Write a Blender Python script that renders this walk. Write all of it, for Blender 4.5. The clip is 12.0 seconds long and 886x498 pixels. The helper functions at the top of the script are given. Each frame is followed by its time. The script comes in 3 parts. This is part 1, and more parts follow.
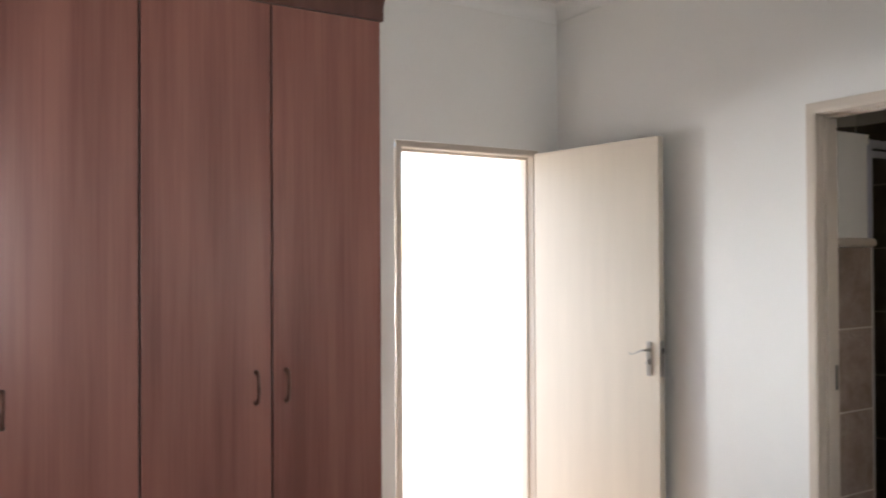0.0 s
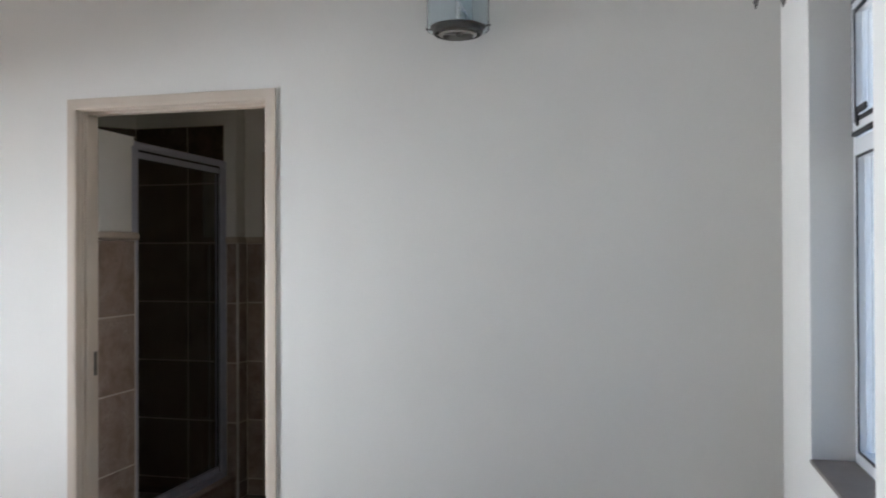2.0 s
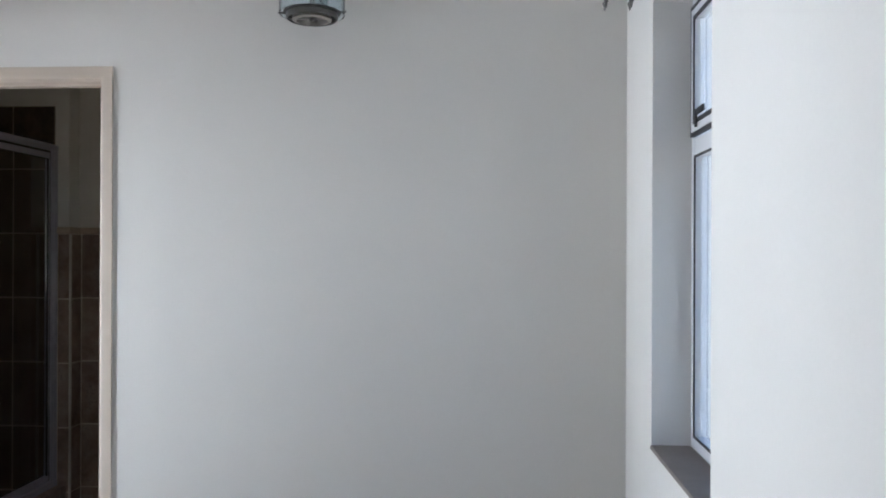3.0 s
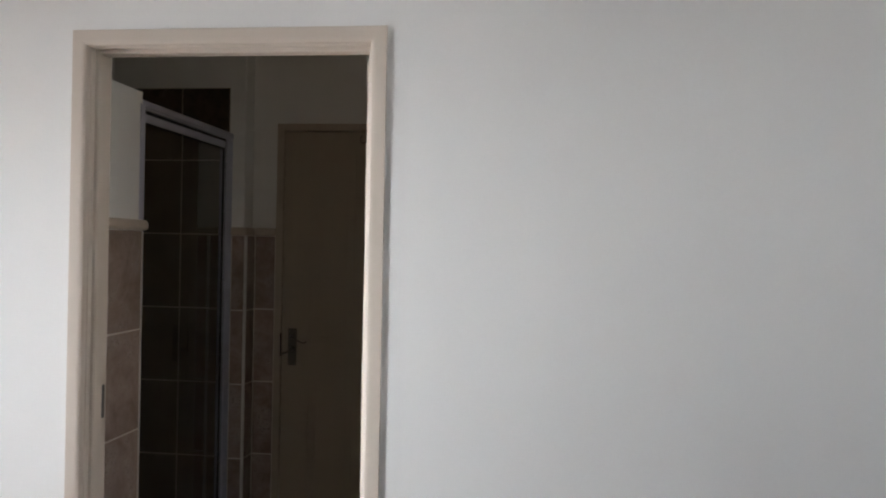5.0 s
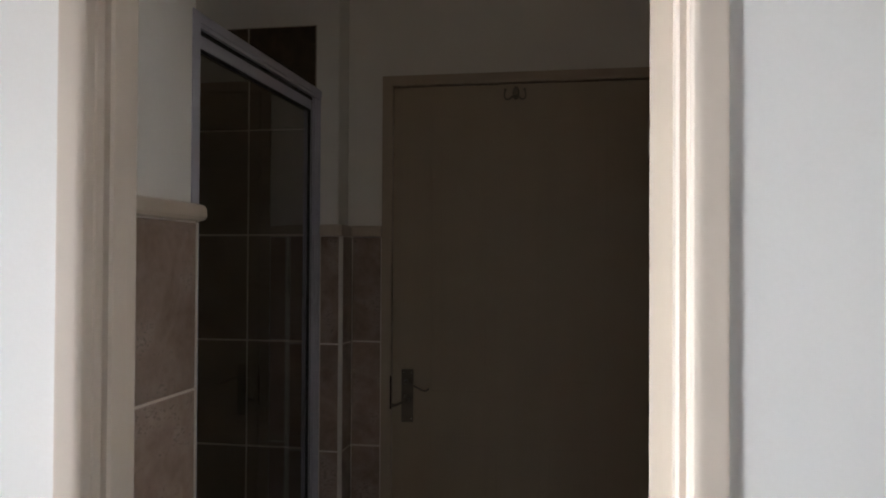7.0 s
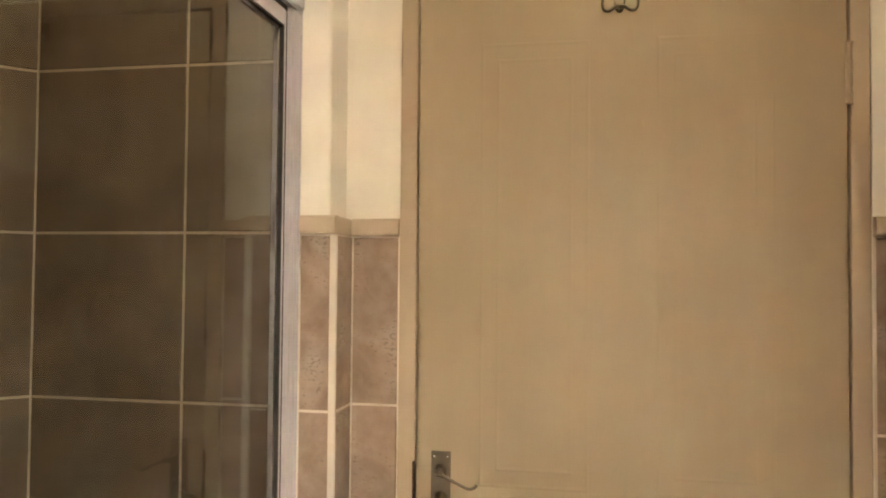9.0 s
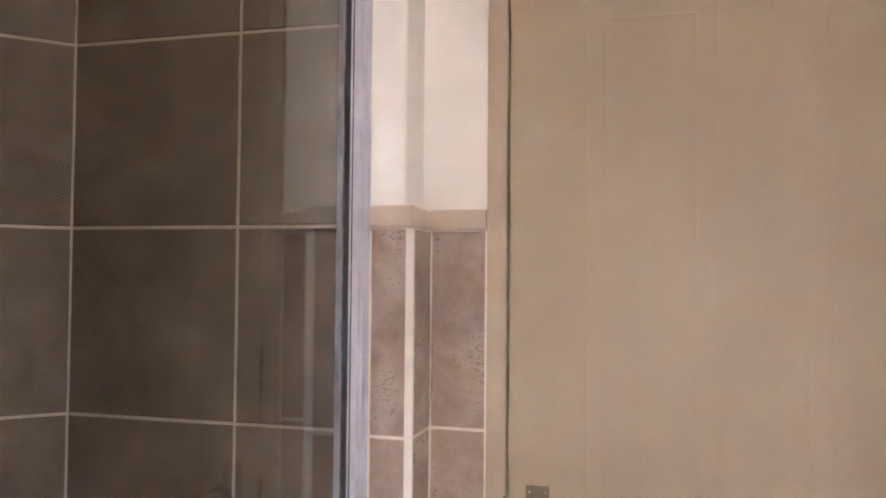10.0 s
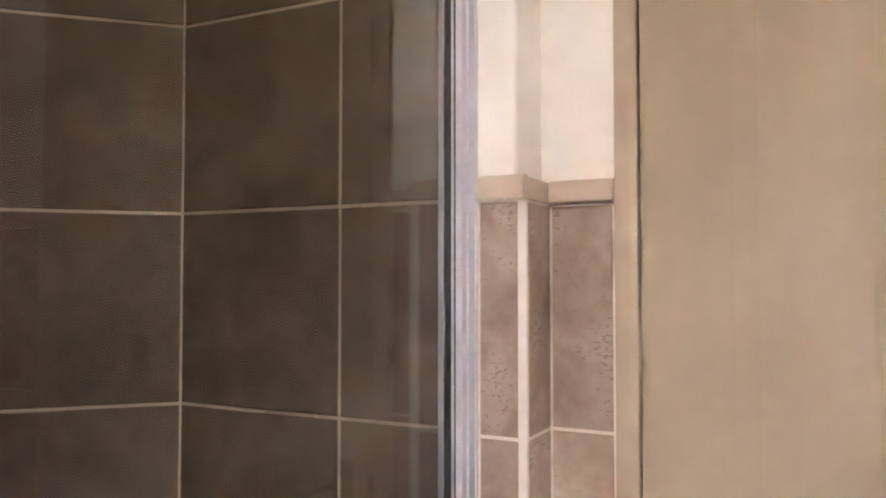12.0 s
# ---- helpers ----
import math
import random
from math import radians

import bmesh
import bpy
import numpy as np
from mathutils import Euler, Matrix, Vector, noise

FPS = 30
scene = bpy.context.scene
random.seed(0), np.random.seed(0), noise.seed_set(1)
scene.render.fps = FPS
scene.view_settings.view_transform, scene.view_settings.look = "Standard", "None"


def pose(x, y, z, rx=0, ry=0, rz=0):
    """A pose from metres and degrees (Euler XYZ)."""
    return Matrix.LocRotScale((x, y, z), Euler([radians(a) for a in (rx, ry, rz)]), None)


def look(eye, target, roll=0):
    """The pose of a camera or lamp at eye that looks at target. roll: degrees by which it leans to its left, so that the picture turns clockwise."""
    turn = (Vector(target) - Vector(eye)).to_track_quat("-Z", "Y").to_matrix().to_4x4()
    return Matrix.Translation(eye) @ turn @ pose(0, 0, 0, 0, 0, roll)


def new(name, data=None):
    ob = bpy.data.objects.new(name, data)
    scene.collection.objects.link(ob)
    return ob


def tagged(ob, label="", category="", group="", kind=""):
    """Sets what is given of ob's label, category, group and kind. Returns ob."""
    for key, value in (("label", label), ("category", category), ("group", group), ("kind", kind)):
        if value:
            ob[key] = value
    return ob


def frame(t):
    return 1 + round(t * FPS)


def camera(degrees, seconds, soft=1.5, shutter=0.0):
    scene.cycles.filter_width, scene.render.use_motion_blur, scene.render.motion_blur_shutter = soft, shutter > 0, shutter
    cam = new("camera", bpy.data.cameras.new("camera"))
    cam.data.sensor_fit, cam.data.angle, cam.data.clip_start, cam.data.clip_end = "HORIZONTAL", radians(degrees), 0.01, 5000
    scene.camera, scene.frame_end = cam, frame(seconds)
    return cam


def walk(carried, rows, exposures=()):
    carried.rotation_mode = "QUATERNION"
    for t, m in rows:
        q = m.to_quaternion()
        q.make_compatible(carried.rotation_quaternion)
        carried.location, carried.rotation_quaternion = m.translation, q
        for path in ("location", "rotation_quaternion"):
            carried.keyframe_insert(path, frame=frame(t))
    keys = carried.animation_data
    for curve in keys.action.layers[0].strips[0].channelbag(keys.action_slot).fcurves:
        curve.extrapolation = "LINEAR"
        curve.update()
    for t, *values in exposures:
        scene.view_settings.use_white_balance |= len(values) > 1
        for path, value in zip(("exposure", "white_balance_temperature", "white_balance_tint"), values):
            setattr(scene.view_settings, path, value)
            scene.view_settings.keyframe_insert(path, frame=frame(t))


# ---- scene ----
cam = camera(57.8, 12.0, soft=1.9, shutter=0.2)
PATH = [
    (0, (1.071, -2.899, 1.488), (-0.642, -1.868, 1.51), -0.3),
    (0.5, (1.136, -2.959, 1.474), (-0.317, -1.585, 1.494), -0.4),
    (1, (1.216, -2.907, 1.463), (0.051, -1.281, 1.48), -0.4),
    (1.5, (1.318, -2.857, 1.466), (0.498, -1.033, 1.483), -0.2),
    (2, (1.348, -2.83, 1.454), (0.875, -0.886, 1.468), -0.2),
    (2.2, (1.366, -2.819, 1.441), (1.001, -0.853, 1.46), -0.1),
    (2.5, (1.396, -2.802, 1.429), (1.166, -0.816, 1.447), -0.1),
    (2.7, (1.391, -2.8, 1.433), (1.239, -0.806, 1.445), -0.1),
    (4.3, (0.776, -2.419, 1.504), (0.697, -0.42, 1.488), 0.6),
    (4.5, (0.673, -2.341, 1.505), (0.546, -0.345, 1.494), 1.1),
    (5, (0.433, -2.176, 1.484), (0.19, -0.191, 1.482), 1.1),
    (5.5, (0.233, -1.947, 1.465), (-0.08, 0.029, 1.465), 1.2),
    (6, (-0.001, -1.668, 1.437), (-0.343, 0.302, 1.455), 0.3),
    (6.5, (-0.112, -1.358, 1.447), (-0.457, 0.612, 1.472), 0.2),
    (7, (-0.177, -1.039, 1.448), (-0.524, 0.931, 1.476), 0.3),
    (7.1, (-0.19, -0.982, 1.454), (-0.542, 0.986, 1.474), 0.1),
    (7.2, (-0.206, -0.932, 1.449), (-0.557, 1.037, 1.468), 0.1),
    (8.8, (-0.413, -0.081, 1.457), (-0.782, 1.884, 1.509), 0.5),
    (9, (-0.454, -0.031, 1.448), (-0.824, 1.933, 1.51), 0.5),
    (9.5, (-0.514, 0.13, 1.459), (-0.954, 2.08, 1.519), 0.5),
    (10, (-0.566, 0.217, 1.447), (-1.081, 2.149, 1.51), 0.5),
    (10.5, (-0.578, 0.213, 1.445), (-1.22, 2.106, 1.514), 0.5),
    (11, (-0.497, 0.135, 1.445), (-1.315, 1.959, 1.51), 0.8),
    (11.5, (-0.522, 0.238, 1.433), (-1.444, 2.011, 1.506), 0.9),
    (12, (-0.538, 0.399, 1.411), (-1.438, 2.184, 1.48), 0.0),
]
SUN, SUN_UP, SUN_TURN, SKY = 3.8, 62.0, 268.0, 0.14
DOOR_W, DOOR_SPREAD, DOOR_AIM, WIN_W, LAMP_W = 3.8, 50.0, 1.66, 2.6, 0.15
OUTDOOR_W, LAMP_AT = 4.0, (-0.42, 0.65, 2.64)
EXPOSURES = [(0.0, 1.90, 6750, 12), (1.0, 1.77, 6650, 12), (1.5, 1.72, 6550, 11), (2.0, 1.88, 6350, 10), (2.5, 1.92, 6080, 10), (4.3, 1.90, 6450, 12), (5.5, 1.92, 6500, 12), (7.2, 1.98, 6500, 12), (8.6, 5.60, 9300, 7), (9.1, 5.70, 9100, 11), (9.45, 5.72, 6400, 19), (10.5, 5.80, 6400, 19), (11.0, 5.70, 6650, 18), (11.5, 5.52, 6700, 17), (12.0, 5.98, 6550, 16)]
walk(cam, [(t, look(eye, aim, roll)) for t, eye, aim, roll in PATH], EXPOSURES)

# ---- light ----
world = bpy.data.worlds.new("sky")
scene.world = world
world.use_nodes = True
wn = world.node_tree.nodes
sky = wn.new("ShaderNodeTexSky")
sky.sky_type = "NISHITA"
sky.sun_disc = False
sky.sun_elevation = radians(SUN_UP)
sky.sun_rotation = radians(SUN_TURN)
wn["Background"].inputs["Strength"].default_value = SKY
world.node_tree.links.new(sky.outputs["Color"], wn["Background"].inputs["Color"])

sun_data = bpy.data.lights.new("sun", "SUN")
sun_data.energy, sun_data.angle, sun_data.color = SUN, radians(0.5), (1.0, 0.95, 0.88)
to_sun = Vector((math.sin(radians(SUN_TURN)) * math.cos(radians(SUN_UP)), math.cos(radians(SUN_TURN)) * math.cos(radians(SUN_UP)), math.sin(radians(SUN_UP))))
new("sun", sun_data).matrix_world = look(to_sun * 30, (0, 0, 0))


def area(name, eye, target, wide, high, watts, colour, spread=180):
    data = bpy.data.lights.new(name, "AREA")
    data.shape, data.size, data.size_y, data.energy, data.color = "RECTANGLE", wide, high, watts, colour
    ob = new(name, data)
    data.spread = radians(spread)
    ob.matrix_world = look(eye, target)
    return ob


# Daylight in the open doorway and in an added, unseen window, an added lamp outside that slants in at
# the doorway to grade the bedroom wall, and the bathroom's ceiling lamp.
# Added lamp out of view; it grades the wall beside the doorway.
area("added_outdoor_lamp", (-7.20, -2.42, 1.00), (0.0, -0.29, 1.15), 0.70, 1.30, OUTDOOR_W, (0.90, 0.95, 1.0), 22)
area("doorway_daylight", (-2.66, -0.585, 1.05), (1.8, -1.25, DOOR_AIM), 0.80, 1.98, DOOR_W, (0.88, 0.94, 1.0), DOOR_SPREAD)
# Lamp in the added window, to brighten the wardrobe and walls.
area("added_window_lamp", (1.990, -3.45, 1.526), (0, -3.45, 1.60), 0.93, 1.20, WIN_W, (0.90, 0.95, 1.0), 95)
lamp_data = bpy.data.lights.new("bathroom_lamp", "POINT")
lamp_data.energy, lamp_data.shadow_soft_size, lamp_data.color = LAMP_W, 0.07, (1.0, 0.80, 0.58)
new("bathroom_lamp", lamp_data).location = LAMP_AT


# ---- materials ----
def mat(name, base, rough=0.6, metal=0.0, vary=0.10, scale=3.0, fine=60.0, bump=0.15, dist=0.002, spec=0.5, coat=0.0, random_amount=0.0, stretch=(1, 1, 1)):
    """Paint or other surface with a coarse and a fine variation and a fine relief."""
    m = bpy.data.materials.new(name)
    m.use_nodes = True
    n, l = m.node_tree.nodes, m.node_tree.links
    b = n["Principled BSDF"]
    co = n.new("ShaderNodeTexCoord")
    mp = n.new("ShaderNodeMapping")
    mp.inputs["Scale"].default_value = stretch
    l.new(co.outputs["Object"], mp.inputs["Vector"])
    big, small = n.new("ShaderNodeTexNoise"), n.new("ShaderNodeTexNoise")
    big.inputs["Scale"].default_value, small.inputs["Scale"].default_value = scale, fine
    big.inputs["Detail"].default_value, small.inputs["Detail"].default_value = 5, 4
    for t in (big, small):
        l.new(mp.outputs["Vector"], t.inputs["Vector"])
    add = n.new("ShaderNodeMath")
    add.operation = "MULTIPLY_ADD"
    add.inputs[1].default_value = 0.35
    l.new(small.outputs["Fac"], add.inputs[0])
    l.new(big.outputs["Fac"], add.inputs[2])
    ramp = n.new("ShaderNodeMapRange")
    ramp.inputs["From Min"].default_value, ramp.inputs["From Max"].default_value = 0.40, 0.95
    ramp.inputs["To Min"].default_value, ramp.inputs["To Max"].default_value = 1 - vary, 1 + vary
    l.new(add.outputs[0], ramp.inputs["Value"])
    last = ramp.outputs["Result"]
    if random_amount:
        info, r2, mul = n.new("ShaderNodeObjectInfo"), n.new("ShaderNodeMapRange"), n.new("ShaderNodeMath")
        r2.inputs["To Min"].default_value, r2.inputs["To Max"].default_value = 1 - random_amount, 1 + random_amount
        l.new(info.outputs["Random"], r2.inputs["Value"])
        mul.operation = "MULTIPLY"
        l.new(last, mul.inputs[0])
        l.new(r2.outputs["Result"], mul.inputs[1])
        last = mul.outputs[0]
    tone = n.new("ShaderNodeVectorMath")
    tone.operation = "SCALE"
    tone.inputs[0].default_value = base
    l.new(last, tone.inputs["Scale"])
    l.new(tone.outputs["Vector"], b.inputs["Base Color"])
    b.inputs["Roughness"].default_value, b.inputs["Metallic"].default_value = rough, metal
    b.inputs["Specular IOR Level"].default_value, b.inputs["Coat Weight"].default_value = spec, coat
    bp = n.new("ShaderNodeBump")
    bp.inputs["Strength"].default_value, bp.inputs["Distance"].default_value = bump, dist
    l.new(small.outputs["Fac"], bp.inputs["Height"])
    l.new(bp.outputs["Normal"], b.inputs["Normal"])
    return m


def tile_mat(name, dark, mid, light, rough, pits, random_amount=0.08):
    """Clouded ceramic tile; pits: how strongly its travertine pits show."""
    m = bpy.data.materials.new(name)
    m.use_nodes = True
    n, l = m.node_tree.nodes, m.node_tree.links
    b = n["Principled BSDF"]
    co, info, shift = n.new("ShaderNodeTexCoord"), n.new("ShaderNodeObjectInfo"), n.new("ShaderNodeVectorMath")
    mul = n.new("ShaderNodeMath")
    mul.operation, mul.inputs[1].default_value = "MULTIPLY", 37.0
    l.new(info.outputs["Random"], mul.inputs[0])
    l.new(co.outputs["Object"], shift.inputs[0])
    l.new(mul.outputs[0], shift.inputs[1])
    cloud, grain, pit = n.new("ShaderNodeTexNoise"), n.new("ShaderNodeTexNoise"), n.new("ShaderNodeTexNoise")
    cloud.inputs["Scale"].default_value, cloud.inputs["Detail"].default_value, cloud.inputs["Distortion"].default_value = 8.0, 7, 0.8
    grain.inputs["Scale"].default_value, grain.inputs["Detail"].default_value = 45.0, 6
    pit.inputs["Scale"].default_value, pit.inputs["Detail"].default_value = 150.0, 5
    for t in (cloud, grain):
        l.new(shift.outputs["Vector"], t.inputs["Vector"])
    drawn = n.new("ShaderNodeVectorMath")
    drawn.operation, drawn.inputs[1].default_value = "MULTIPLY", (0.6, 0.6, 1.25)
    l.new(shift.outputs["Vector"], drawn.inputs[0])
    l.new(drawn.outputs["Vector"], pit.inputs["Vector"])
    mixf = n.new("ShaderNodeMath")
    mixf.operation, mixf.inputs[1].default_value = "MULTIPLY_ADD", 0.3
    l.new(grain.outputs["Fac"], mixf.inputs[0])
    l.new(cloud.outputs["Fac"], mixf.inputs[2])
    ramp = n.new("ShaderNodeValToRGB")
    ramp.color_ramp.elements[0].position, ramp.color_ramp.elements[0].color = 0.45, (*dark, 1)
    ramp.color_ramp.elements[1].position, ramp.color_ramp.elements[1].color = 0.88, (*light, 1)
    e = ramp.color_ramp.elements.new(0.66)
    e.color = (*mid, 1)
    l.new(mixf.outputs[0], ramp.inputs["Fac"])
    edge = n.new("ShaderNodeMapRange")
    edge.inputs["From Min"].default_value, edge.inputs["From Max"].default_value = 0.625, 0.70
    edge.inputs["To Min"].default_value, edge.inputs["To Max"].default_value = 1.0, 1.0 - pits
    patch = n.new("ShaderNodeMath")
    patch.operation, patch.inputs[1].default_value = "MULTIPLY_ADD", 0.80
    lift = n.new("ShaderNodeMath")
    lift.operation, lift.inputs[1].default_value = "SUBTRACT", 0.41
    l.new(cloud.outputs["Fac"], patch.inputs[0])
    l.new(pit.outputs["Fac"], patch.inputs[2])
    l.new(patch.outputs[0], lift.inputs[0])
    l.new(lift.outputs[0], edge.inputs["Value"])
    vary = n.new("ShaderNodeMapRange")
    vary.inputs["To Min"].default_value, vary.inputs["To Max"].default_value = 1 - random_amount, 1 + random_amount
    l.new(info.outputs["Random"], vary.inputs["Value"])
    m2 = n.new("ShaderNodeMath")
    m2.operation = "MULTIPLY"
    l.new(edge.outputs["Result"], m2.inputs[0])
    l.new(vary.outputs["Result"], m2.inputs[1])
    tone = n.new("ShaderNodeVectorMath")
    tone.operation = "SCALE"
    l.new(ramp.outputs["Color"], tone.inputs[0])
    l.new(m2.outputs[0], tone.inputs["Scale"])
    l.new(tone.outputs["Vector"], b.inputs["Base Color"])
    b.inputs["Roughness"].default_value = rough
    bp = n.new("ShaderNodeBump")
    bp.inputs["Strength"].default_value, bp.inputs["Distance"].default_value = 0.2 + pits, 0.0018
    l.new(edge.outputs["Result"], bp.inputs["Height"])
    l.new(bp.outputs["Normal"], b.inputs["Normal"])
    return m


def wood_mat(name, dark, light, rough=0.30):
    """Printed cherry-wood board: streaks along z, with slow drifts of tone."""
    m = bpy.data.materials.new(name)
    m.use_nodes = True
    n, l = m.node_tree.nodes, m.node_tree.links
    b = n["Principled BSDF"]
    co = n.new("ShaderNodeTexCoord")
    info, shift, mul = n.new("ShaderNodeObjectInfo"), n.new("ShaderNodeVectorMath"), n.new("ShaderNodeMath")
    mul.operation, mul.inputs[1].default_value = "MULTIPLY", 23.0
    l.new(info.outputs["Random"], mul.inputs[0])
    l.new(co.outputs["Object"], shift.inputs[0])
    l.new(mul.outputs[0], shift.inputs[1])
    facs = []
    for s, sc, d in (((14, 14, 0.7), 1.0, 4), ((90, 90, 2.0), 1.0, 4), ((3, 3, 0.5), 1.0, 2)):
        mp, t = n.new("ShaderNodeMapping"), n.new("ShaderNodeTexNoise")
        mp.inputs["Scale"].default_value = s
        t.inputs["Scale"].default_value, t.inputs["Detail"].default_value = sc, d
        l.new(shift.outputs["Vector"], mp.inputs["Vector"])
        l.new(mp.outputs["Vector"], t.inputs["Vector"])
        facs.append(t.outputs["Fac"])
    a1, a2 = n.new("ShaderNodeMath"), n.new("ShaderNodeMath")
    a1.operation = a2.operation = "MULTIPLY_ADD"
    a1.inputs[1].default_value, a2.inputs[1].default_value = 0.45, 0.8
    l.new(facs[1], a1.inputs[0])
    l.new(facs[0], a1.inputs[2])
    l.new(facs[2], a2.inputs[0])
    l.new(a1.outputs[0], a2.inputs[2])
    ramp = n.new("ShaderNodeValToRGB")
    ramp.color_ramp.elements[0].position, ramp.color_ramp.elements[0].color = 0.85, (*dark, 1)
    ramp.color_ramp.elements[1].position, ramp.color_ramp.elements[1].color = 1.35, (*light, 1)
    r0 = n.new("ShaderNodeMapRange")
    r0.inputs["From Min"].default_value, r0.inputs["From Max"].default_value = 0.8, 1.4
    l.new(a2.outputs[0], r0.inputs["Value"])
    ramp.color_ramp.elements[0].position, ramp.color_ramp.elements[1].position = 0.1, 0.9
    l.new(r0.outputs["Result"], ramp.inputs["Fac"])
    l.new(ramp.outputs["Color"], b.inputs["Base Color"])
    b.inputs["Roughness"].default_value = rough
    bp = n.new("ShaderNodeBump")
    bp.inputs["Strength"].default_value, bp.inputs["Distance"].default_value = 0.08, 0.001
    l.new(facs[1], bp.inputs["Height"])
    l.new(bp.outputs["Normal"], b.inputs["Normal"])
    return m


def glass_mat(name, colour, rough=0.0, ior=1.45):
    m = bpy.data.materials.new(name)
    m.use_nodes = True
    b = m.node_tree.nodes["Principled BSDF"]
    b.inputs["Base Color"].default_value = (*colour, 1)
    b.inputs["Transmission Weight"].default_value, b.inputs["Roughness"].default_value, b.inputs["IOR"].default_value = 1.0, rough, ior
    return m


WALL = mat("wall_paint", (0.80, 0.79, 0.765), 0.7, vary=0.035, scale=1.6, fine=140, bump=0.12)
BATH_WALL = mat("bathroom_wall_paint", (0.81, 0.79, 0.75), 0.6, vary=0.03, scale=2.0, fine=120, bump=0.12)
CEIL = mat("ceiling_paint", (0.82, 0.82, 0.80), 0.8, vary=0.03, scale=1.5, fine=100)
FRAME = mat("door_frame_paint", (0.60, 0.52, 0.44), 0.55, vary=0.04, scale=5, fine=90, bump=0.1)
DOOR = mat("door_paint", (0.68, 0.60, 0.50), 0.45, vary=0.04, scale=2.5, fine=60, bump=0.12, stretch=(6, 6, 0.6))
# Beige base darkened to offset too much daylight on the closed door.
DOOR_BATH = mat("darkened_bathroom_door_paint", (0.395, 0.325, 0.240), 0.42, vary=0.03, scale=2.0, fine=40, bump=0.12, stretch=(6, 6, 0.6))
BATH_FRAME = mat("bathroom_frame_paint", (0.44, 0.36, 0.28), 0.42, vary=0.04, scale=5, fine=90)
WOOD = wood_mat("cherry_board", (0.20, 0.068, 0.050), (0.315, 0.126, 0.095))
WOOD_DARK = wood_mat("cherry_pelmet", (0.085, 0.030, 0.022), (0.15, 0.060, 0.045))
GAP = mat("dark_edge", (0.035, 0.012, 0.010), 0.7)
NICKEL = mat("worn_nickel", (0.20, 0.175, 0.15), 0.34, 1.0, vary=0.12, scale=12, fine=160, bump=0.05)
SATIN = mat("satin_nickel", (0.42, 0.40, 0.37), 0.30, 1.0, vary=0.08, scale=12, fine=160, bump=0.05)
CHROME = mat("chrome", (0.75, 0.75, 0.76), 0.12, 1.0, vary=0.04)
DARKMETAL = mat("dark_chrome", (0.17, 0.165, 0.16), 0.28, 1.0, vary=0.08)
GREYMETAL = mat("grey_lacquered_metal", (0.16, 0.155, 0.15), 0.5, 0.4, vary=0.08)
BRONZE = mat("old_bronze", (0.16, 0.085, 0.065), 0.38, 0.8, vary=0.15, scale=20)
# White aluminium with cool daylight's lavender cast put into its base colour.
ALU = mat("cool_tinted_aluminium", (0.45, 0.45, 0.53), 0.32, vary=0.03, scale=6, fine=120, bump=0.05)
WIN_ALU = mat("window_aluminium", (0.70, 0.72, 0.75), 0.35, vary=0.03)
RUBBER = mat("black_seal", (0.018, 0.018, 0.022), 0.55)
GROUT = mat("grout", (0.72, 0.65, 0.59), 0.85, vary=0.10, scale=14, fine=200)
GROUT_SH = mat("shower_grout", (0.42, 0.355, 0.30), 0.85, vary=0.12, scale=10, fine=200)
TRIM = mat("white_tile_trim", (0.70, 0.665, 0.63), 0.35, vary=0.05, scale=10)
CAP = mat("dado_cap_glaze", (0.54, 0.45, 0.37), 0.32, vary=0.05, scale=8, fine=120, bump=0.06)
TILE = tile_mat("travertine_tile", (0.245, 0.175, 0.138), (0.345, 0.260, 0.215), (0.43, 0.35, 0.305), 0.42, 0.34)
TILE_SH = tile_mat("brown_tile", (0.036, 0.023, 0.013), (0.064, 0.044, 0.026), (0.100, 0.073, 0.049), 0.52, 0.04)
SILL = mat("sill_tile", (0.20, 0.165, 0.15), 0.5, vary=0.15, scale=9)
# Unseen floors; both tones are chosen for how much light they bounce.
FLOOR = mat("floor_tile", (0.36, 0.30, 0.245), 0.35, vary=0.12, scale=4)
FLOOR_BATH = mat("dark_unseen_floor", (0.10, 0.075, 0.058), 0.45, vary=0.12, scale=4)
PAVING = mat("pale_paving", (0.58, 0.55, 0.50), 0.85, vary=0.12, scale=0.4, fine=8)
PANE = glass_mat("clear_glass", (0.97, 0.985, 0.98))
SHOWER_GLASS = glass_mat("shower_glass", (0.93, 0.93, 0.91), ior=1.5)
SHADE = glass_mat("lamp_glass", (0.90, 0.96, 0.99), 0.16, 1.16)


# ---- mesh helpers ----
def box(bm, x0, x1, y0, y1, z0, z1, bevel=0.0, seg=2):
    made = bmesh.ops.create_cube(bm, size=1.0)["verts"]
    for v in made:
        v.co = Vector(((x0 + x1) / 2 + v.co.x * (x1 - x0), (y0 + y1) / 2 + v.co.y * (y1 - y0), (z0 + z1) / 2 + v.co.z * (z1 - z0)))
    if bevel:
        edges = {e for v in made for e in v.link_edges}
        bmesh.ops.bevel(bm, geom=list(edges), offset=bevel, segments=seg, profile=0.5, affect="EDGES")
    return bm


def boxes(*rows):
    bm = bmesh.new()
    for r in rows:
        box(bm, *r)
    return bm


def rod(bm, a, b, r0, r1=None, n=16):
    a, b = Vector(a), Vector(b)
    d = b - a
    m = Matrix.Translation((a + b) / 2) @ d.to_track_quat("Z", "Y").to_matrix().to_4x4()
    bmesh.ops.create_cone(bm, cap_ends=True, segments=n, radius1=r0, radius2=r0 if r1 is None else r1, depth=d.length, matrix=m)
    return bm


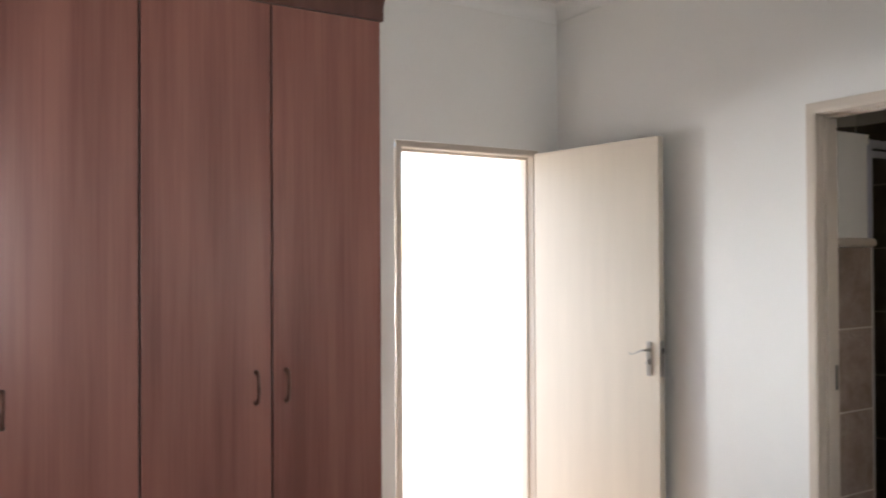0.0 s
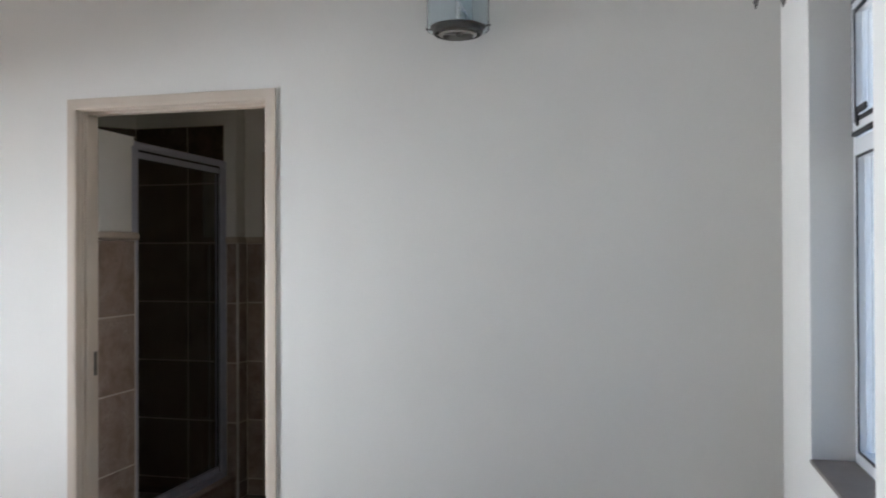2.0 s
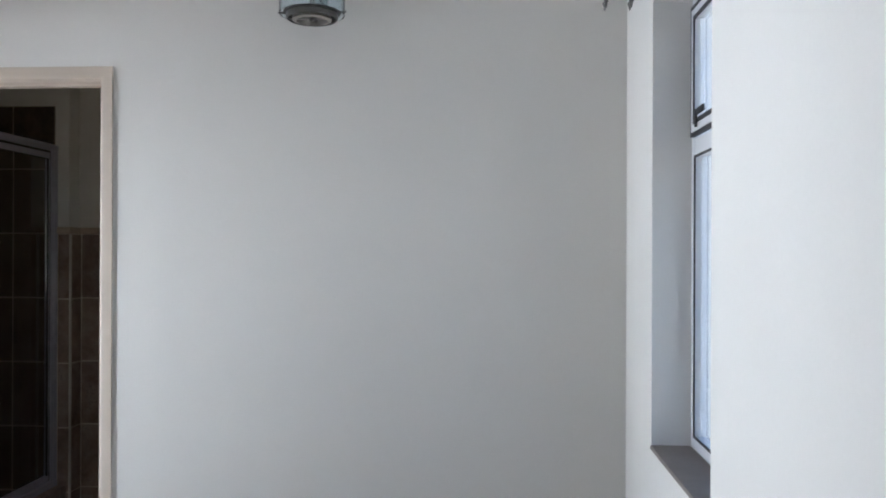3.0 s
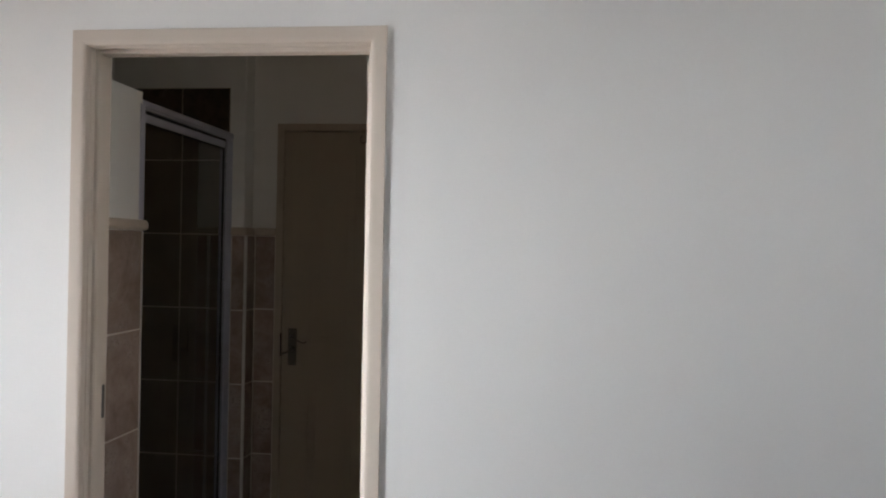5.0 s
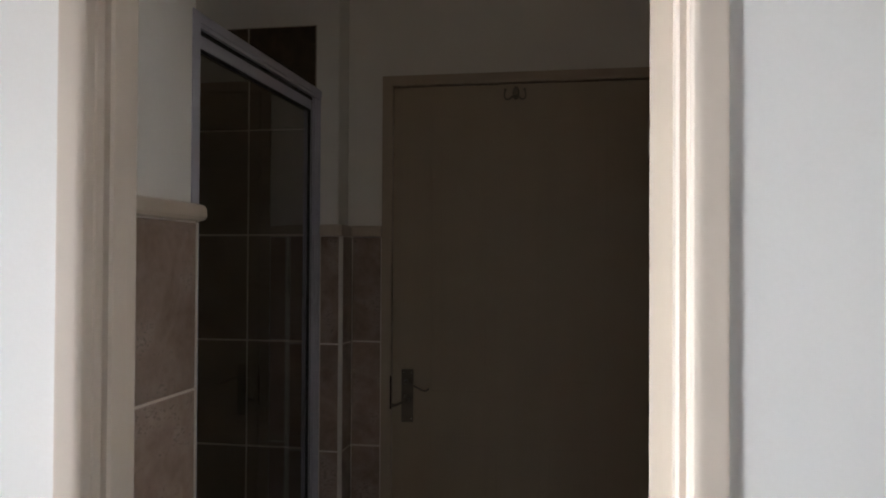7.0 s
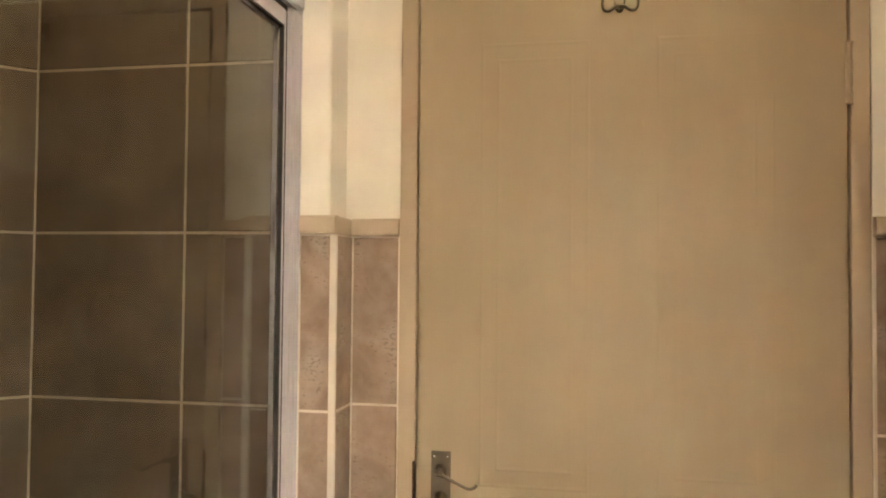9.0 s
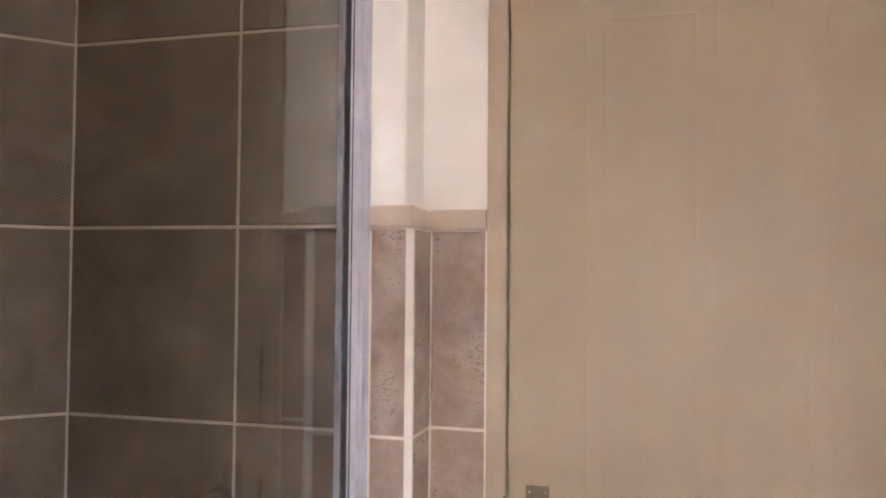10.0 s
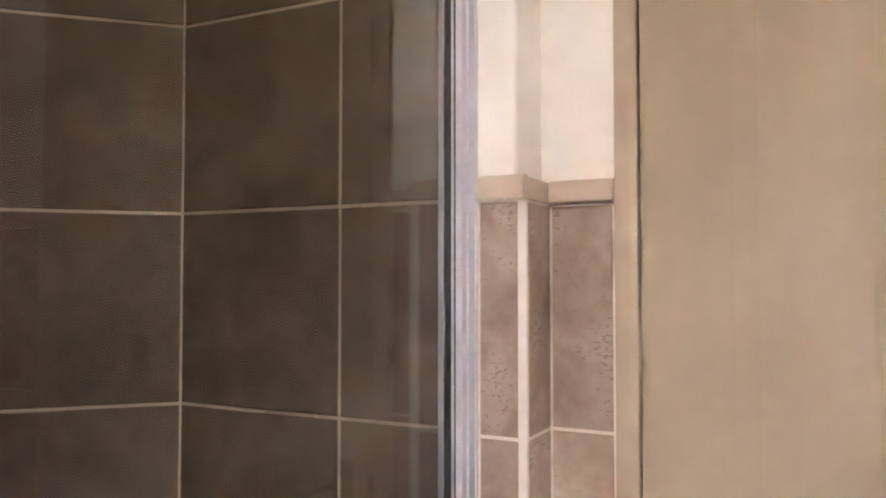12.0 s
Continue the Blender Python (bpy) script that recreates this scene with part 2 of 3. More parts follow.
def ball(bm, c, r, n=12):
    bmesh.ops.create_uvsphere(bm, u_segments=n, v_segments=n // 2 + 2, radius=r, matrix=Matrix.Translation(c))
    return bm


def tube(bm, pts, radii, n=12):
    """A round bar along the points, smoothed, with a radius at each point."""
    pts = [Vector(p) for p in pts]
    fine, rad = [], []
    for i in range(len(pts) - 1):
        p0, p1, p2, p3 = pts[max(i - 1, 0)], pts[i], pts[i + 1], pts[min(i + 2, len(pts) - 1)]
        for k in range(5):
            s = k / 5
            fine.append(0.5 * (2 * p1 + (p2 - p0) * s + (2 * p0 - 5 * p1 + 4 * p2 - p3) * s * s + (3 * p1 - p0 - 3 * p2 + p3) * s ** 3))
            rad.append(radii[i] * (1 - s) + radii[i + 1] * s)
    fine.append(pts[-1])
    rad.append(radii[-1])
    rings, up = [], Vector((0.123, 0.345, 0.93)).normalized()
    for i, p in enumerate(fine):
        d = (fine[min(i + 1, len(fine) - 1)] - fine[max(i - 1, 0)]).normalized()
        u = d.cross(up).normalized()
        w = d.cross(u)
        rings.append([bm.verts.new(p + rad[i] * (math.cos(2 * math.pi * k / n) * u + math.sin(2 * math.pi * k / n) * w)) for k in range(n)])
    for r, q in zip(rings, rings[1:]):
        for k in range(n):
            bm.faces.new((r[k], r[(k + 1) % n], q[(k + 1) % n], q[k]))
    bm.faces.new(rings[0][::-1])
    bm.faces.new(rings[-1])
    return bm


def lathe(bm, profile, centre, n=40):
    """A body turned about z from (radius, height) pairs."""
    c = Vector(centre)
    rings = [[bm.verts.new(c + Vector((r * math.cos(2 * math.pi * k / n), r * math.sin(2 * math.pi * k / n), z))) for k in range(n)] for r, z in profile]
    for a, b in zip(rings, rings[1:]):
        for k in range(n):
            bm.faces.new((a[k], a[(k + 1) % n], b[(k + 1) % n], b[k]))
    return bm


def prism(bm, outline, axis, lo, hi):
    """A closed outline of (u, v) pairs drawn out along an axis from lo to hi: x takes (y, z), y takes (x, z), z takes (x, y)."""
    put = {"x": lambda u, v, w: (w, u, v), "y": lambda u, v, w: (u, w, v), "z": lambda u, v, w: (u, v, w)}[axis]
    a = [bm.verts.new(put(u, v, lo)) for u, v in outline]
    b = [bm.verts.new(put(u, v, hi)) for u, v in outline]
    k = len(outline)
    for i in range(k):
        bm.faces.new((a[i], a[(i + 1) % k], b[(i + 1) % k], b[i]))
    bm.faces.new(a[::-1])
    bm.faces.new(b)
    return bm


def drawn_out(a, b):
    """A body between two outlines of the same count, each closed by a flat end."""
    bm = bmesh.new()
    a, b = [bm.verts.new(p) for p in a], [bm.verts.new(p) for p in b]
    for i in range(len(a)):
        j = (i + 1) % len(a)
        bm.faces.new((a[i], a[j], b[j], b[i]))
    bm.faces.new(a[::-1])
    bm.faces.new(b)
    return bm


def mesh_of(name, bm, material, smooth=True):
    bmesh.ops.recalc_face_normals(bm, faces=bm.faces[:])
    me = bpy.data.meshes.new(name)
    bm.to_mesh(me)
    bm.free()
    me.materials.append(material)
    if smooth:
        me.shade_smooth()
        me.set_sharp_from_angle(angle=radians(35))
    return me


def evened(ob):
    """Large faces keep flat shading beside small rounded edges."""
    m = ob.modifiers.new("normals", "WEIGHTED_NORMAL")
    m.weight, m.keep_sharp = 100, True
    return ob


def part(name, bm, material, parent, label=""):
    ob = evened(new(name, mesh_of(name, bm, material)))
    ob.parent = parent
    return tagged(ob, label)


def thing(name, label, category, at=None, group="", kind=""):
    ob = new(name)
    if at is not None:
        ob.matrix_world = at
    return tagged(ob, label, category, group, kind)


def structure(name, bm, material, label, category):
    return tagged(evened(new(name, mesh_of(name, bm, material))), label, category, kind="structure")


# ---- bedroom shell ----
CEIL_Z, BATH_Z = 2.90, 2.75
N0, N1 = 0.006, 0.128          # wall between bedroom and bathroom
W0, W1 = -2.61, -2.49          # wall with the open outer door
E0, E1 = 1.81, 2.00            # wall with the window
# South wall is unseen, set far back to weaken the light it bounces.
S1 = -6.20
structure("floor", boxes((W0, E1 + 0.02, S1 - 0.12, 0.067, -0.12, 0.0)), FLOOR, "beige tiled bedroom floor", "floor")
structure("floor_bathroom", boxes((W0, E1 + 0.02, 0.067, 1.80, -0.12, 0.0)), FLOOR_BATH, "unseen bathroom floor, darkened to bounce less light", "floor")
structure("wall_north", boxes((W0, -0.915, N0, N1, 0, CEIL_Z), (-0.915, -0.010, N0, N1, 2.090, CEIL_Z), (-0.010, E1, N0, N1, 0, CEIL_Z)), WALL, "off-white painted wall with the bathroom doorway", "wall")
structure("wall_west", boxes((W0, W1, S1, -1.038, 0, CEIL_Z), (W0, W1, -1.038, -0.132, 2.084, CEIL_Z), (W0, W1, -0.132, N0, 0, CEIL_Z)), WALL, "off-white painted wall with the open outer doorway", "wall")
structure("wall_east", boxes((E0, E1, S1, -3.950, 0, CEIL_Z), (E0, E1, -3.950, -2.950, 0, 0.872), (E0, E1, -3.950, -2.950, 2.165, CEIL_Z), (E0, E1, -2.950, -1.053, 0, CEIL_Z), (E0, E1, -1.053, -0.430, 0, 0.872), (E0, E1, -1.053, -0.430, 2.165, CEIL_Z), (E0, E1, -0.430, N0, 0, CEIL_Z)), WALL, "off-white painted wall with the window recess", "wall")
structure("wall_south", boxes((W0, E1, S1 - 0.12, S1, 0, CEIL_Z)), WALL, "unseen off-white closing wall, set back to bounce less light", "wall")
structure("ceiling", boxes((W0, E1, S1 - 0.12, N1, CEIL_Z, CEIL_Z + 0.15)), CEIL, "white painted bedroom ceiling", "ceiling")


def cove(run, depth=0.085, n=8):
    """Outline of a coved cornice in the corner of a wall at 0 and a ceiling at 0."""
    pts = [(0, 0), (0, -depth), (0.006 * run, -depth)]
    for k in range(n + 1):
        a = math.pi / 2 * k / n
        pts.append((run * (0.006 + (depth - 0.012) * (1 - math.cos(a))), -depth + 0.006 + (depth - 0.012) * math.sin(a)))
    return pts + [(run * depth, -0.006), (run * depth, 0)]


bm = bmesh.new()
prism(bm, [(W1 + u, CEIL_Z + v) for u, v in cove(1)], "y", S1, N0)
prism(bm, [(N0 + u, CEIL_Z + v) for u, v in cove(-1)], "x", W1, E0)
prism(bm, [(E0 + u, CEIL_Z + v) for u, v in cove(-1)], "y", S1, N0)
prism(bm, [(S1 + u, CEIL_Z + v) for u, v in cove(1)], "x", W1, E0)
structure("cornice", bm, CEIL, "white coved plaster cornice", "cornice")
structure("ground", boxes((-400, 400, -400, 400, -0.30, -0.125)), PAVING, "pale sunlit paving outside", "ground")

# ---- bathroom shell ----
B0, B1 = 1.645, 1.765          # far bathroom wall
L1, SB = -2.012, 1.534         # shower's side wall and back wall
R0, CZ = 1.30, 1.527            # right-hand wall, top of the tiled dado
bm = prism(bmesh.new(), [(-0.985, 0), (-0.862, 0), (-0.862, 2.079), (0.074, 2.079), (0.074, 0), (R0, 0), (R0, BATH_Z), (-0.985, BATH_Z)], "y", B0, 1.712)
structure("wall_bathroom_far", bm, BATH_WALL, "off-white wall above a tiled dado, with a closed door", "wall")
structure("wall_behind_door", boxes((-0.985, R0, 1.7125, B1, 0, BATH_Z)), BATH_WALL, "plain wall closing the doorway behind the closed door", "wall")
bm = box(bmesh.new(), L1 - 0.12, -0.985, SB, B1, CZ, BATH_Z)
bmesh.ops.bevel(bm, geom=[e for e in bm.edges if all(v.co.x > -1.0 and v.co.y < 1.6 for v in e.verts)], offset=0.007, segments=4, profile=0.5, affect="EDGES")
box(bm, L1 - 0.12, -0.974, SB, B1, 0, CZ - 0.0005)
structure("wall_shower_back", bm, BATH_WALL, "off-white wall behind the shower", "wall")
structure("wall_bathroom_left", boxes((L1 - 0.12, L1, N1, SB, 0, BATH_Z)), BATH_WALL, "off-white wall beside the shower", "wall")
# Right wall is unseen; its darker tile tone only cuts bounced light.
structure("wall_bathroom_right", boxes((R0, R0 + 0.12, N1, B1, 0, BATH_Z)), TILE, "unseen bathroom wall, tile-toned to bounce less light", "wall")
structure("ceiling_bathroom", boxes((L1 - 0.12, R0 + 0.12, N1 + 0.001, B1, BATH_Z, BATH_Z + 0.15)), CEIL, "white bathroom ceiling", "ceiling")
structure("wall_shower_corner", prism(bmesh.new(), [(L1, 1.184), (-1.662, SB), (L1, SB)], "z", 0, BATH_Z), BATH_WALL, "slanting wall across the shower corner", "wall")
# Low partition beside the shower, with rounded outer corners.
bm = bmesh.new()
box(bm, -1.10, -0.992, N1, 0.560, 0.0, 2.022)
bmesh.ops.bevel(bm, geom=[e for e in bm.edges if (e.verts[0].co.x > -1.0 and e.verts[1].co.x > -1.0 and min(v.co.y for v in e.verts) > 0.5) or (min(v.co.z for v in e.verts) > 2 and min(v.co.y for v in e.verts) > 0.5)], offset=0.022, segments=5, profile=0.5, affect="EDGES")
box(bm, L1, -1.101, 0.440, 0.558, 0.0, 2.020)
structure("wall_shower_partition", bm, BATH_WALL, "low white partition with rounded end beside the shower", "wall")


# ---- door frames ----
def steel_frame(name, at, width, height, deep, face, material, label, stop_from=0.045, stop=0.014, strike=None, strike_at=0.10):
    """Pressed steel frame. Local: opening from x 0 to width, face at y 0, depth along y; a raised stop runs round it."""
    ob = thing(name, label, "door frame", at, kind="structure")
    jamb = [(-face, 0.0), (-face, 0.012), (-0.012, 0.012), (-0.012, deep), (0.0, deep), (0.0, stop_from + 0.045), (stop, stop_from + 0.042), (stop, stop_from + 0.004),
            (stop - 0.004, stop_from), (0.0, stop_from), (0.0, 0.030), (0.003, 0.028), (0.003, 0.022), (0.0, 0.020), (0.0, 0.006), (-0.003, 0.0015), (-0.012, -0.0015), (-0.018, 0.0), (-face + 0.004, -0.0005)]
    runs = [[(u, v, 0.0) for u, v in jamb], [(u, v, height - u) for u, v in jamb],
            [(width - u, v, height - u) for u, v in jamb], [(width - u, v, 0.0) for u, v in jamb]]
    for name, a, b in zip(("left_jamb", "head", "right_jamb"), runs, runs[1:]):
        part(name, drawn_out(a, b), material, ob)
    if strike is not None:
        part("strike_plate", boxes((0.0005, 0.002, strike_at - 0.012, strike_at + 0.012, strike - 0.05, strike + 0.05)), DARKMETAL, ob, "dark metal strike plate")
    return ob


steel_frame("door_frame_bathroom", pose(-0.880, 0.0, 0), 0.835, 2.050, 0.135, 0.045, FRAME, "beige painted steel door frame, empty doorway", strike=1.0, strike_at=0.112)
steel_frame("door_frame_outer", pose(W1 + 0.006, -0.995, 0, 0, 0, 90), 0.820, 2.045, 0.13, 0.036, FRAME, "beige painted steel frame of the bright outer doorway")
closed_frame = steel_frame("door_frame_closed", pose(-0.825, B0 - 0.008, 0), 0.858, 2.043, 0.073, 0.037, BATH_FRAME, "beige painted steel frame of the closed door", stop_from=0.05, stop=0.001)


# ---- door leaves ----
def lever_handle(name, parent, x, z, way, material, lever_z=-0.04, high=0.18, wide=0.042):
    """Lever on a long plate, on a face at y 0; way: +1 or -1, where the lever points."""
    h = part(name, box(bmesh.new(), x - wide / 2, x + wide / 2, -0.005, -0.0005, z - high, z, 0.0018), material, parent, "worn satin metal lever handle on a long plate")
    bm = bmesh.new()
    zl = z + lever_z
    rod(bm, (x, -0.004, zl), (x, -0.012, zl), 0.013, 0.010)
    tube(bm, [(x, -0.010, zl), (x, -0.040, zl), (x + way * 0.011, -0.048, zl - 0.001), (x + way * 0.043, -0.048, zl - 0.015), (x + way * 0.064, -0.048, zl - 0.024), (x + way * 0.077, -0.048, zl - 0.022), (x + way * 0.083, -0.048, zl - 0.015)], [0.007, 0.006, 0.0042, 0.0030, 0.0030, 0.0034, 0.0032])
    part("lever", bm, material, h)
    bm = bmesh.new()
    zk = z - 0.098
    bmesh.ops.create_cone(bm, cap_ends=False, segments=20, radius1=0.014, radius2=0.012, depth=0.006, matrix=Matrix.Translation((x, -0.008, zk)) @ Matrix.Rotation(math.pi / 2, 4, "X"))
    rod(bm, (x, -0.005, zk), (x, -0.020, zk - 0.004), 0.0105, 0.009)
    part("turn_knob", bm, material, h)
    for sx in (-1, 1):
        for sz in (z - 0.012, z - high + 0.012):
            part("screw", ball(bmesh.new(), (x + sx * wide / 3, -0.0055, sz), 0.0032, 8), CHROME, h)
    return h


def moulded_panel(parent, x0, x1, z0, z1, material, y=0.0, relief=1.0, name="panel"):
    """Pressed panel: two low ridges round a flat field."""
    bm = bmesh.new()
    loops = []
    for inset, up in ((0, 0.0003), (0.004, 0.0012), (0.010, 0.0006), (0.034, 0.0006), (0.038, 0.0014), (0.044, 0.0006)):
        a, b, c, d = x0 + inset, x1 - inset, z0 + inset, z1 - inset
        loops.append([bm.verts.new((u, y - up * relief, v)) for u, v in ((a, c), (b, c), (b, d), (a, d))])
    for p, q in zip(loops, loops[1:]):
        for k in range(4):
            bm.faces.new((p[k], p[(k + 1) % 4], q[(k + 1) % 4], q[k]))
    bm.faces.new(loops[-1])
    ob = new(name, mesh_of(name, bm, material, smooth=False))
    ob.parent = parent
    return ob


def door_leaf(name, at, width, height, material, label, lift=0.008, handle_x=None, handle_way=1, handle_z=1.067, metal=None, relief=1.0, plate=(0.18, 0.042)):
    ob = thing(name, label, "door", at)
    leaf = part("leaf", box(bmesh.new(), 0, width, 0, 0.040, lift, height, 0.002), material, ob)
    third = (width - 0.227 * 2) / 3 + 0.01
    for x0 in (third - 0.01, width - third - 0.227 + 0.01):
        moulded_panel(leaf, x0, x0 + 0.227, 1.006, height - 0.104, material, relief=relief)
        moulded_panel(leaf, x0, x0 + 0.227, 0.20, 0.86, material, relief=relief)
    if handle_x is not None:
        lever_handle("door_handle", ob, handle_x, handle_z, handle_way, metal or NICKEL, high=plate[0], wide=plate[1])
    return ob


# Open outer door, folded back almost to the wall.
outer = door_leaf("door_outer", pose(-2.470, -0.176, 0, 0, 0, 7.0), 0.828, 2.060, DOOR, "cream painted moulded door standing open", handle_x=0.770, handle_way=-1, handle_z=1.085, metal=SATIN, relief=0.45, plate=(0.165, 0.028))
part("latch_plate", boxes((0.8281, 0.8296, 0.006, 0.034, 0.92, 1.09)), SATIN, outer, "metal latch plate in the door edge")
part("latch_bolt", box(bmesh.new(), 0.8285, 0.840, 0.013, 0.027, 1.03, 1.055, 0.002), DARKMETAL, outer)
# Solid near-black strip imitates the shade in the latch gap.
part("latch_shade_strip", boxes((-0.0050, -0.0005, -0.0030, 0.004, 0.94, 1.052)), GAP, closed_frame, "dark strip standing in for the shaded latch gap")
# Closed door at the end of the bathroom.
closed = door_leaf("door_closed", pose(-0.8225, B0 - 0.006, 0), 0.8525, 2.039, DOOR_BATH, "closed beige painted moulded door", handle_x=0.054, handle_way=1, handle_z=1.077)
for hz in (1.845, 0.30):
    bm = bmesh.new()
    rod(bm, (0.8535, -0.006, hz - 0.058), (0.8535, -0.006, hz + 0.058), 0.0065)
    rod(bm, (0.8535, -0.006, hz - 0.0605), (0.8535, -0.006, hz - 0.0585), 0.0078)
    rod(bm, (0.8535, -0.006, hz + 0.0585), (0.8535, -0.006, hz + 0.0605), 0.0078)
    rod(bm, (0.8535, -0.006, hz - 0.037), (0.8535, -0.006, hz - 0.0355), 0.0072)
    rod(bm, (0.8535, -0.006, hz + 0.0355), (0.8535, -0.006, hz + 0.037), 0.0072)
    part("hinge", bm, BATH_FRAME, closed, "painted butt hinge")
part("thumb_turn", ball(tube(bmesh.new(), [(0.052, -0.017, 0.973), (0.038, -0.021, 0.966), (0.018, -0.023, 0.957), (0.008, -0.023, 0.955)], [0.0045, 0.0042, 0.005, 0.0062]), (0.007, -0.023, 0.955), 0.0068), NICKEL, closed)
# Bathroom door, swung into the bathroom against the wall.
door_leaf("door_bathroom", pose(-0.046, 0.137, 0, 0, 0, 79), 0.813, 2.030, DOOR, "cream painted door swung open into the bathroom")

# Robe hook on the closed door.
hook = thing("robe_hook", "chrome double robe hook screwed to the closed door", "hook", pose(-0.404, B0 - 0.007, 2.004) @ Matrix.Scale(1.2, 4))
bm = bmesh.new()
bmesh.ops.create_cone(bm, cap_ends=True, segments=24, radius1=0.0095, radius2=0.0075, depth=0.004, matrix=Matrix.Translation((0, -0.002, 0.004)) @ Matrix.Rotation(math.pi / 2, 4, "X") @ Matrix.Diagonal((1, 2.0, 1, 1)))
part("backplate", bm, NICKEL, hook)
for sx in (-1, 1):
    bm = bmesh.new()
    tube(bm, [(0, -0.005, -0.006), (sx * 0.009, -0.013, -0.009), (sx * 0.018, -0.020, -0.017), (sx * 0.0265, -0.024, -0.016), (sx * 0.0295, -0.026, -0.006), (sx * 0.0270, -0.027, 0.006)], [0.0034, 0.003, 0.0026, 0.0024, 0.0023, 0.0023], 12)
    ball(bm, (sx * 0.0268, -0.027, 0.008), 0.0040)
    part("prong", bm, NICKEL, hook)
for sz in (0.014, -0.004):
    part("screw", ball(bmesh.new(), (0, -0.0045, sz), 0.0025, 8), DARKMETAL, hook)


# ---- wardrobe ----
wardrobe = thing("wardrobe", "tall built-in wardrobe in reddish cherry-wood board", "wardrobe", pose(0, 0, 0))
XF = -1.890
part("carcass", boxes((W1 + 0.001, XF - 0.020, -3.340, -1.432, 0.08, 2.56)), GAP, wardrobe)
part("end_panel", box(bmesh.new(), W1 + 0.001, XF - 0.021, -1.4315, -1.416, 0.0, 2.56, 0.001), WOOD, wardrobe)
part("plinth", boxes((W1 + 0.001, XF - 0.05, -3.340, -1.433, 0.0, 0.079)), WOOD_DARK, wardrobe)
bm = bmesh.new()
prism(bm, [(XF - 0.019, 2.467), (XF + 0.002, 2.467), (XF + 0.004, 2.475), (XF + 0.004, 2.525), (XF + 0.014, 2.545), (XF + 0.030, 2.56), (XF + 0.030, 2.60), (XF - 0.019, 2.60)], "y", -3.345, -1.400)
part("pelmet", bm, WOOD_DARK, wardrobe, "darker moulded cherry pelmet")
seams = [-3.320, -2.840, -2.360, -1.879, -1.416]
for i in range(4):
    door = part("wardrobe_door", box(bmesh.new(), XF - 0.018, XF, seams[i] + 0.004, seams[i + 1] - (0.004 if i < 3 else 0.0), 0.085, 2.463, 0.0015), WOOD, wardrobe)
    hy = seams[i + 1] - 0.062 if i % 2 == 0 else seams[i] + 0.056
    bm = bmesh.new()
    tube(bm, [(XF, hy, 0.945), (XF + 0.018, hy, 0.950), (XF + 0.029, hy, 0.975), (XF + 0.032, hy, 1.002), (XF + 0.029, hy, 1.030), (XF + 0.018, hy, 1.055), (XF, hy, 1.060)], [0.009, 0.0075, 0.0055, 0.0075, 0.0055, 0.0075, 0.009], 10)
    ball(bm, (XF + 0.002, hy, 0.945), 0.010, 10)
    ball(bm, (XF + 0.002, hy, 1.060), 0.010, 10)
    part("handle", bm, BRONZE, door, "curved bronze bow handle")

# ---- bedroom window ----
window = thing("window_1", "white aluminium window with a small top-hung vent", "window", pose(0, 0, 0), kind="structure")
Y0, Y1, Z0, Z1, XW = -1.053, -0.430, 0.886, 2.165, 1.922


def ring(x0, x1, y0, y1, z0, z1, w, bevel=0.002):
    bm = bmesh.new()
    box(bm, x0, x1, y0, y0 + w, z0, z1, bevel)
    box(bm, x0, x1, y1 - w, y1, z0, z1, bevel)
    box(bm, x0 + 0.0005, x1 - 0.0005, y0 + w, y1 - w, z0, z0 + w, bevel)
    box(bm, x0 + 0.0005, x1 - 0.0005, y0 + w, y1 - w, z1 - w, z1, bevel)
    return bm


bm = ring(XW, XW + 0.045, Y0, Y1, Z0, Z1, 0.032)
box(bm, XW + 0.0005, XW + 0.0445, Y0 + 0.032, Y1 - 0.032, 1.715, 1.765, 0.002)
part("window_frame", bm, WIN_ALU, window)
part("seal", ring(XW - 0.002, XW + 0.002, Y0 + 0.030, Y1 - 0.030, Z0 + 0.030, 1.717, 0.007, 0.0), RUBBER, window, "black rubber seal")
part("pane", boxes((XW + 0.018, XW + 0.023, Y0 + 0.030, Y1 - 0.030, Z0 + 0.030, 1.717)), PANE, window).visible_shadow = False
vent = part("vent_sash", ring(XW - 0.012, XW + 0.022, Y0 + 0.0405, Y1 - 0.0405, 1.7795, Z1 - 0.0405, 0.028), WIN_ALU, window)
part("vent_seal", ring(XW - 0.0115, XW + 0.001, Y0 + 0.029, Y1 - 0.029, 1.768, Z1 - 0.029, 0.011, 0.0), RUBBER, vent, "black rubber seal")
part("vent_inner_seal", ring(XW - 0.0135, XW - 0.0105, Y0 + 0.060, Y1 - 0.062, 1.800, Z1 - 0.062, 0.013, 0.0), RUBBER, vent)
part("vent_pane", boxes((XW + 0.004, XW + 0.009, Y0 + 0.064, Y1 - 0.064, 1.804, Z1 - 0.064)), PANE, vent).visible_shadow = False
bm = box(bmesh.new(), XW - 0.018, XW - 0.012, -0.62, -0.545, 1.818, 1.838, 0.003)
box(bm, XW - 0.020, XW - 0.014, -0.548, -0.535, 1.786, 1.836, 0.003)
part("vent_catch", bm, RUBBER, vent, "black window catch")
part("window_sill", box(bmesh.new(), E0 - 0.004, XW, Y0 + 0.001, Y1 - 0.001, 0.873, 0.886, 0.003), SILL, window, "brown-grey tiled sill")

# Unseen window, added to bring extra light into the bedroom.
second = thing("added_window", "added unseen white aluminium window that lets in extra light", "window", pose(0, 0, 0), kind="structure")
part("window_frame", ring(XW, XW + 0.045, -3.950, -2.950, Z0, Z1, 0.032), WIN_ALU, second)
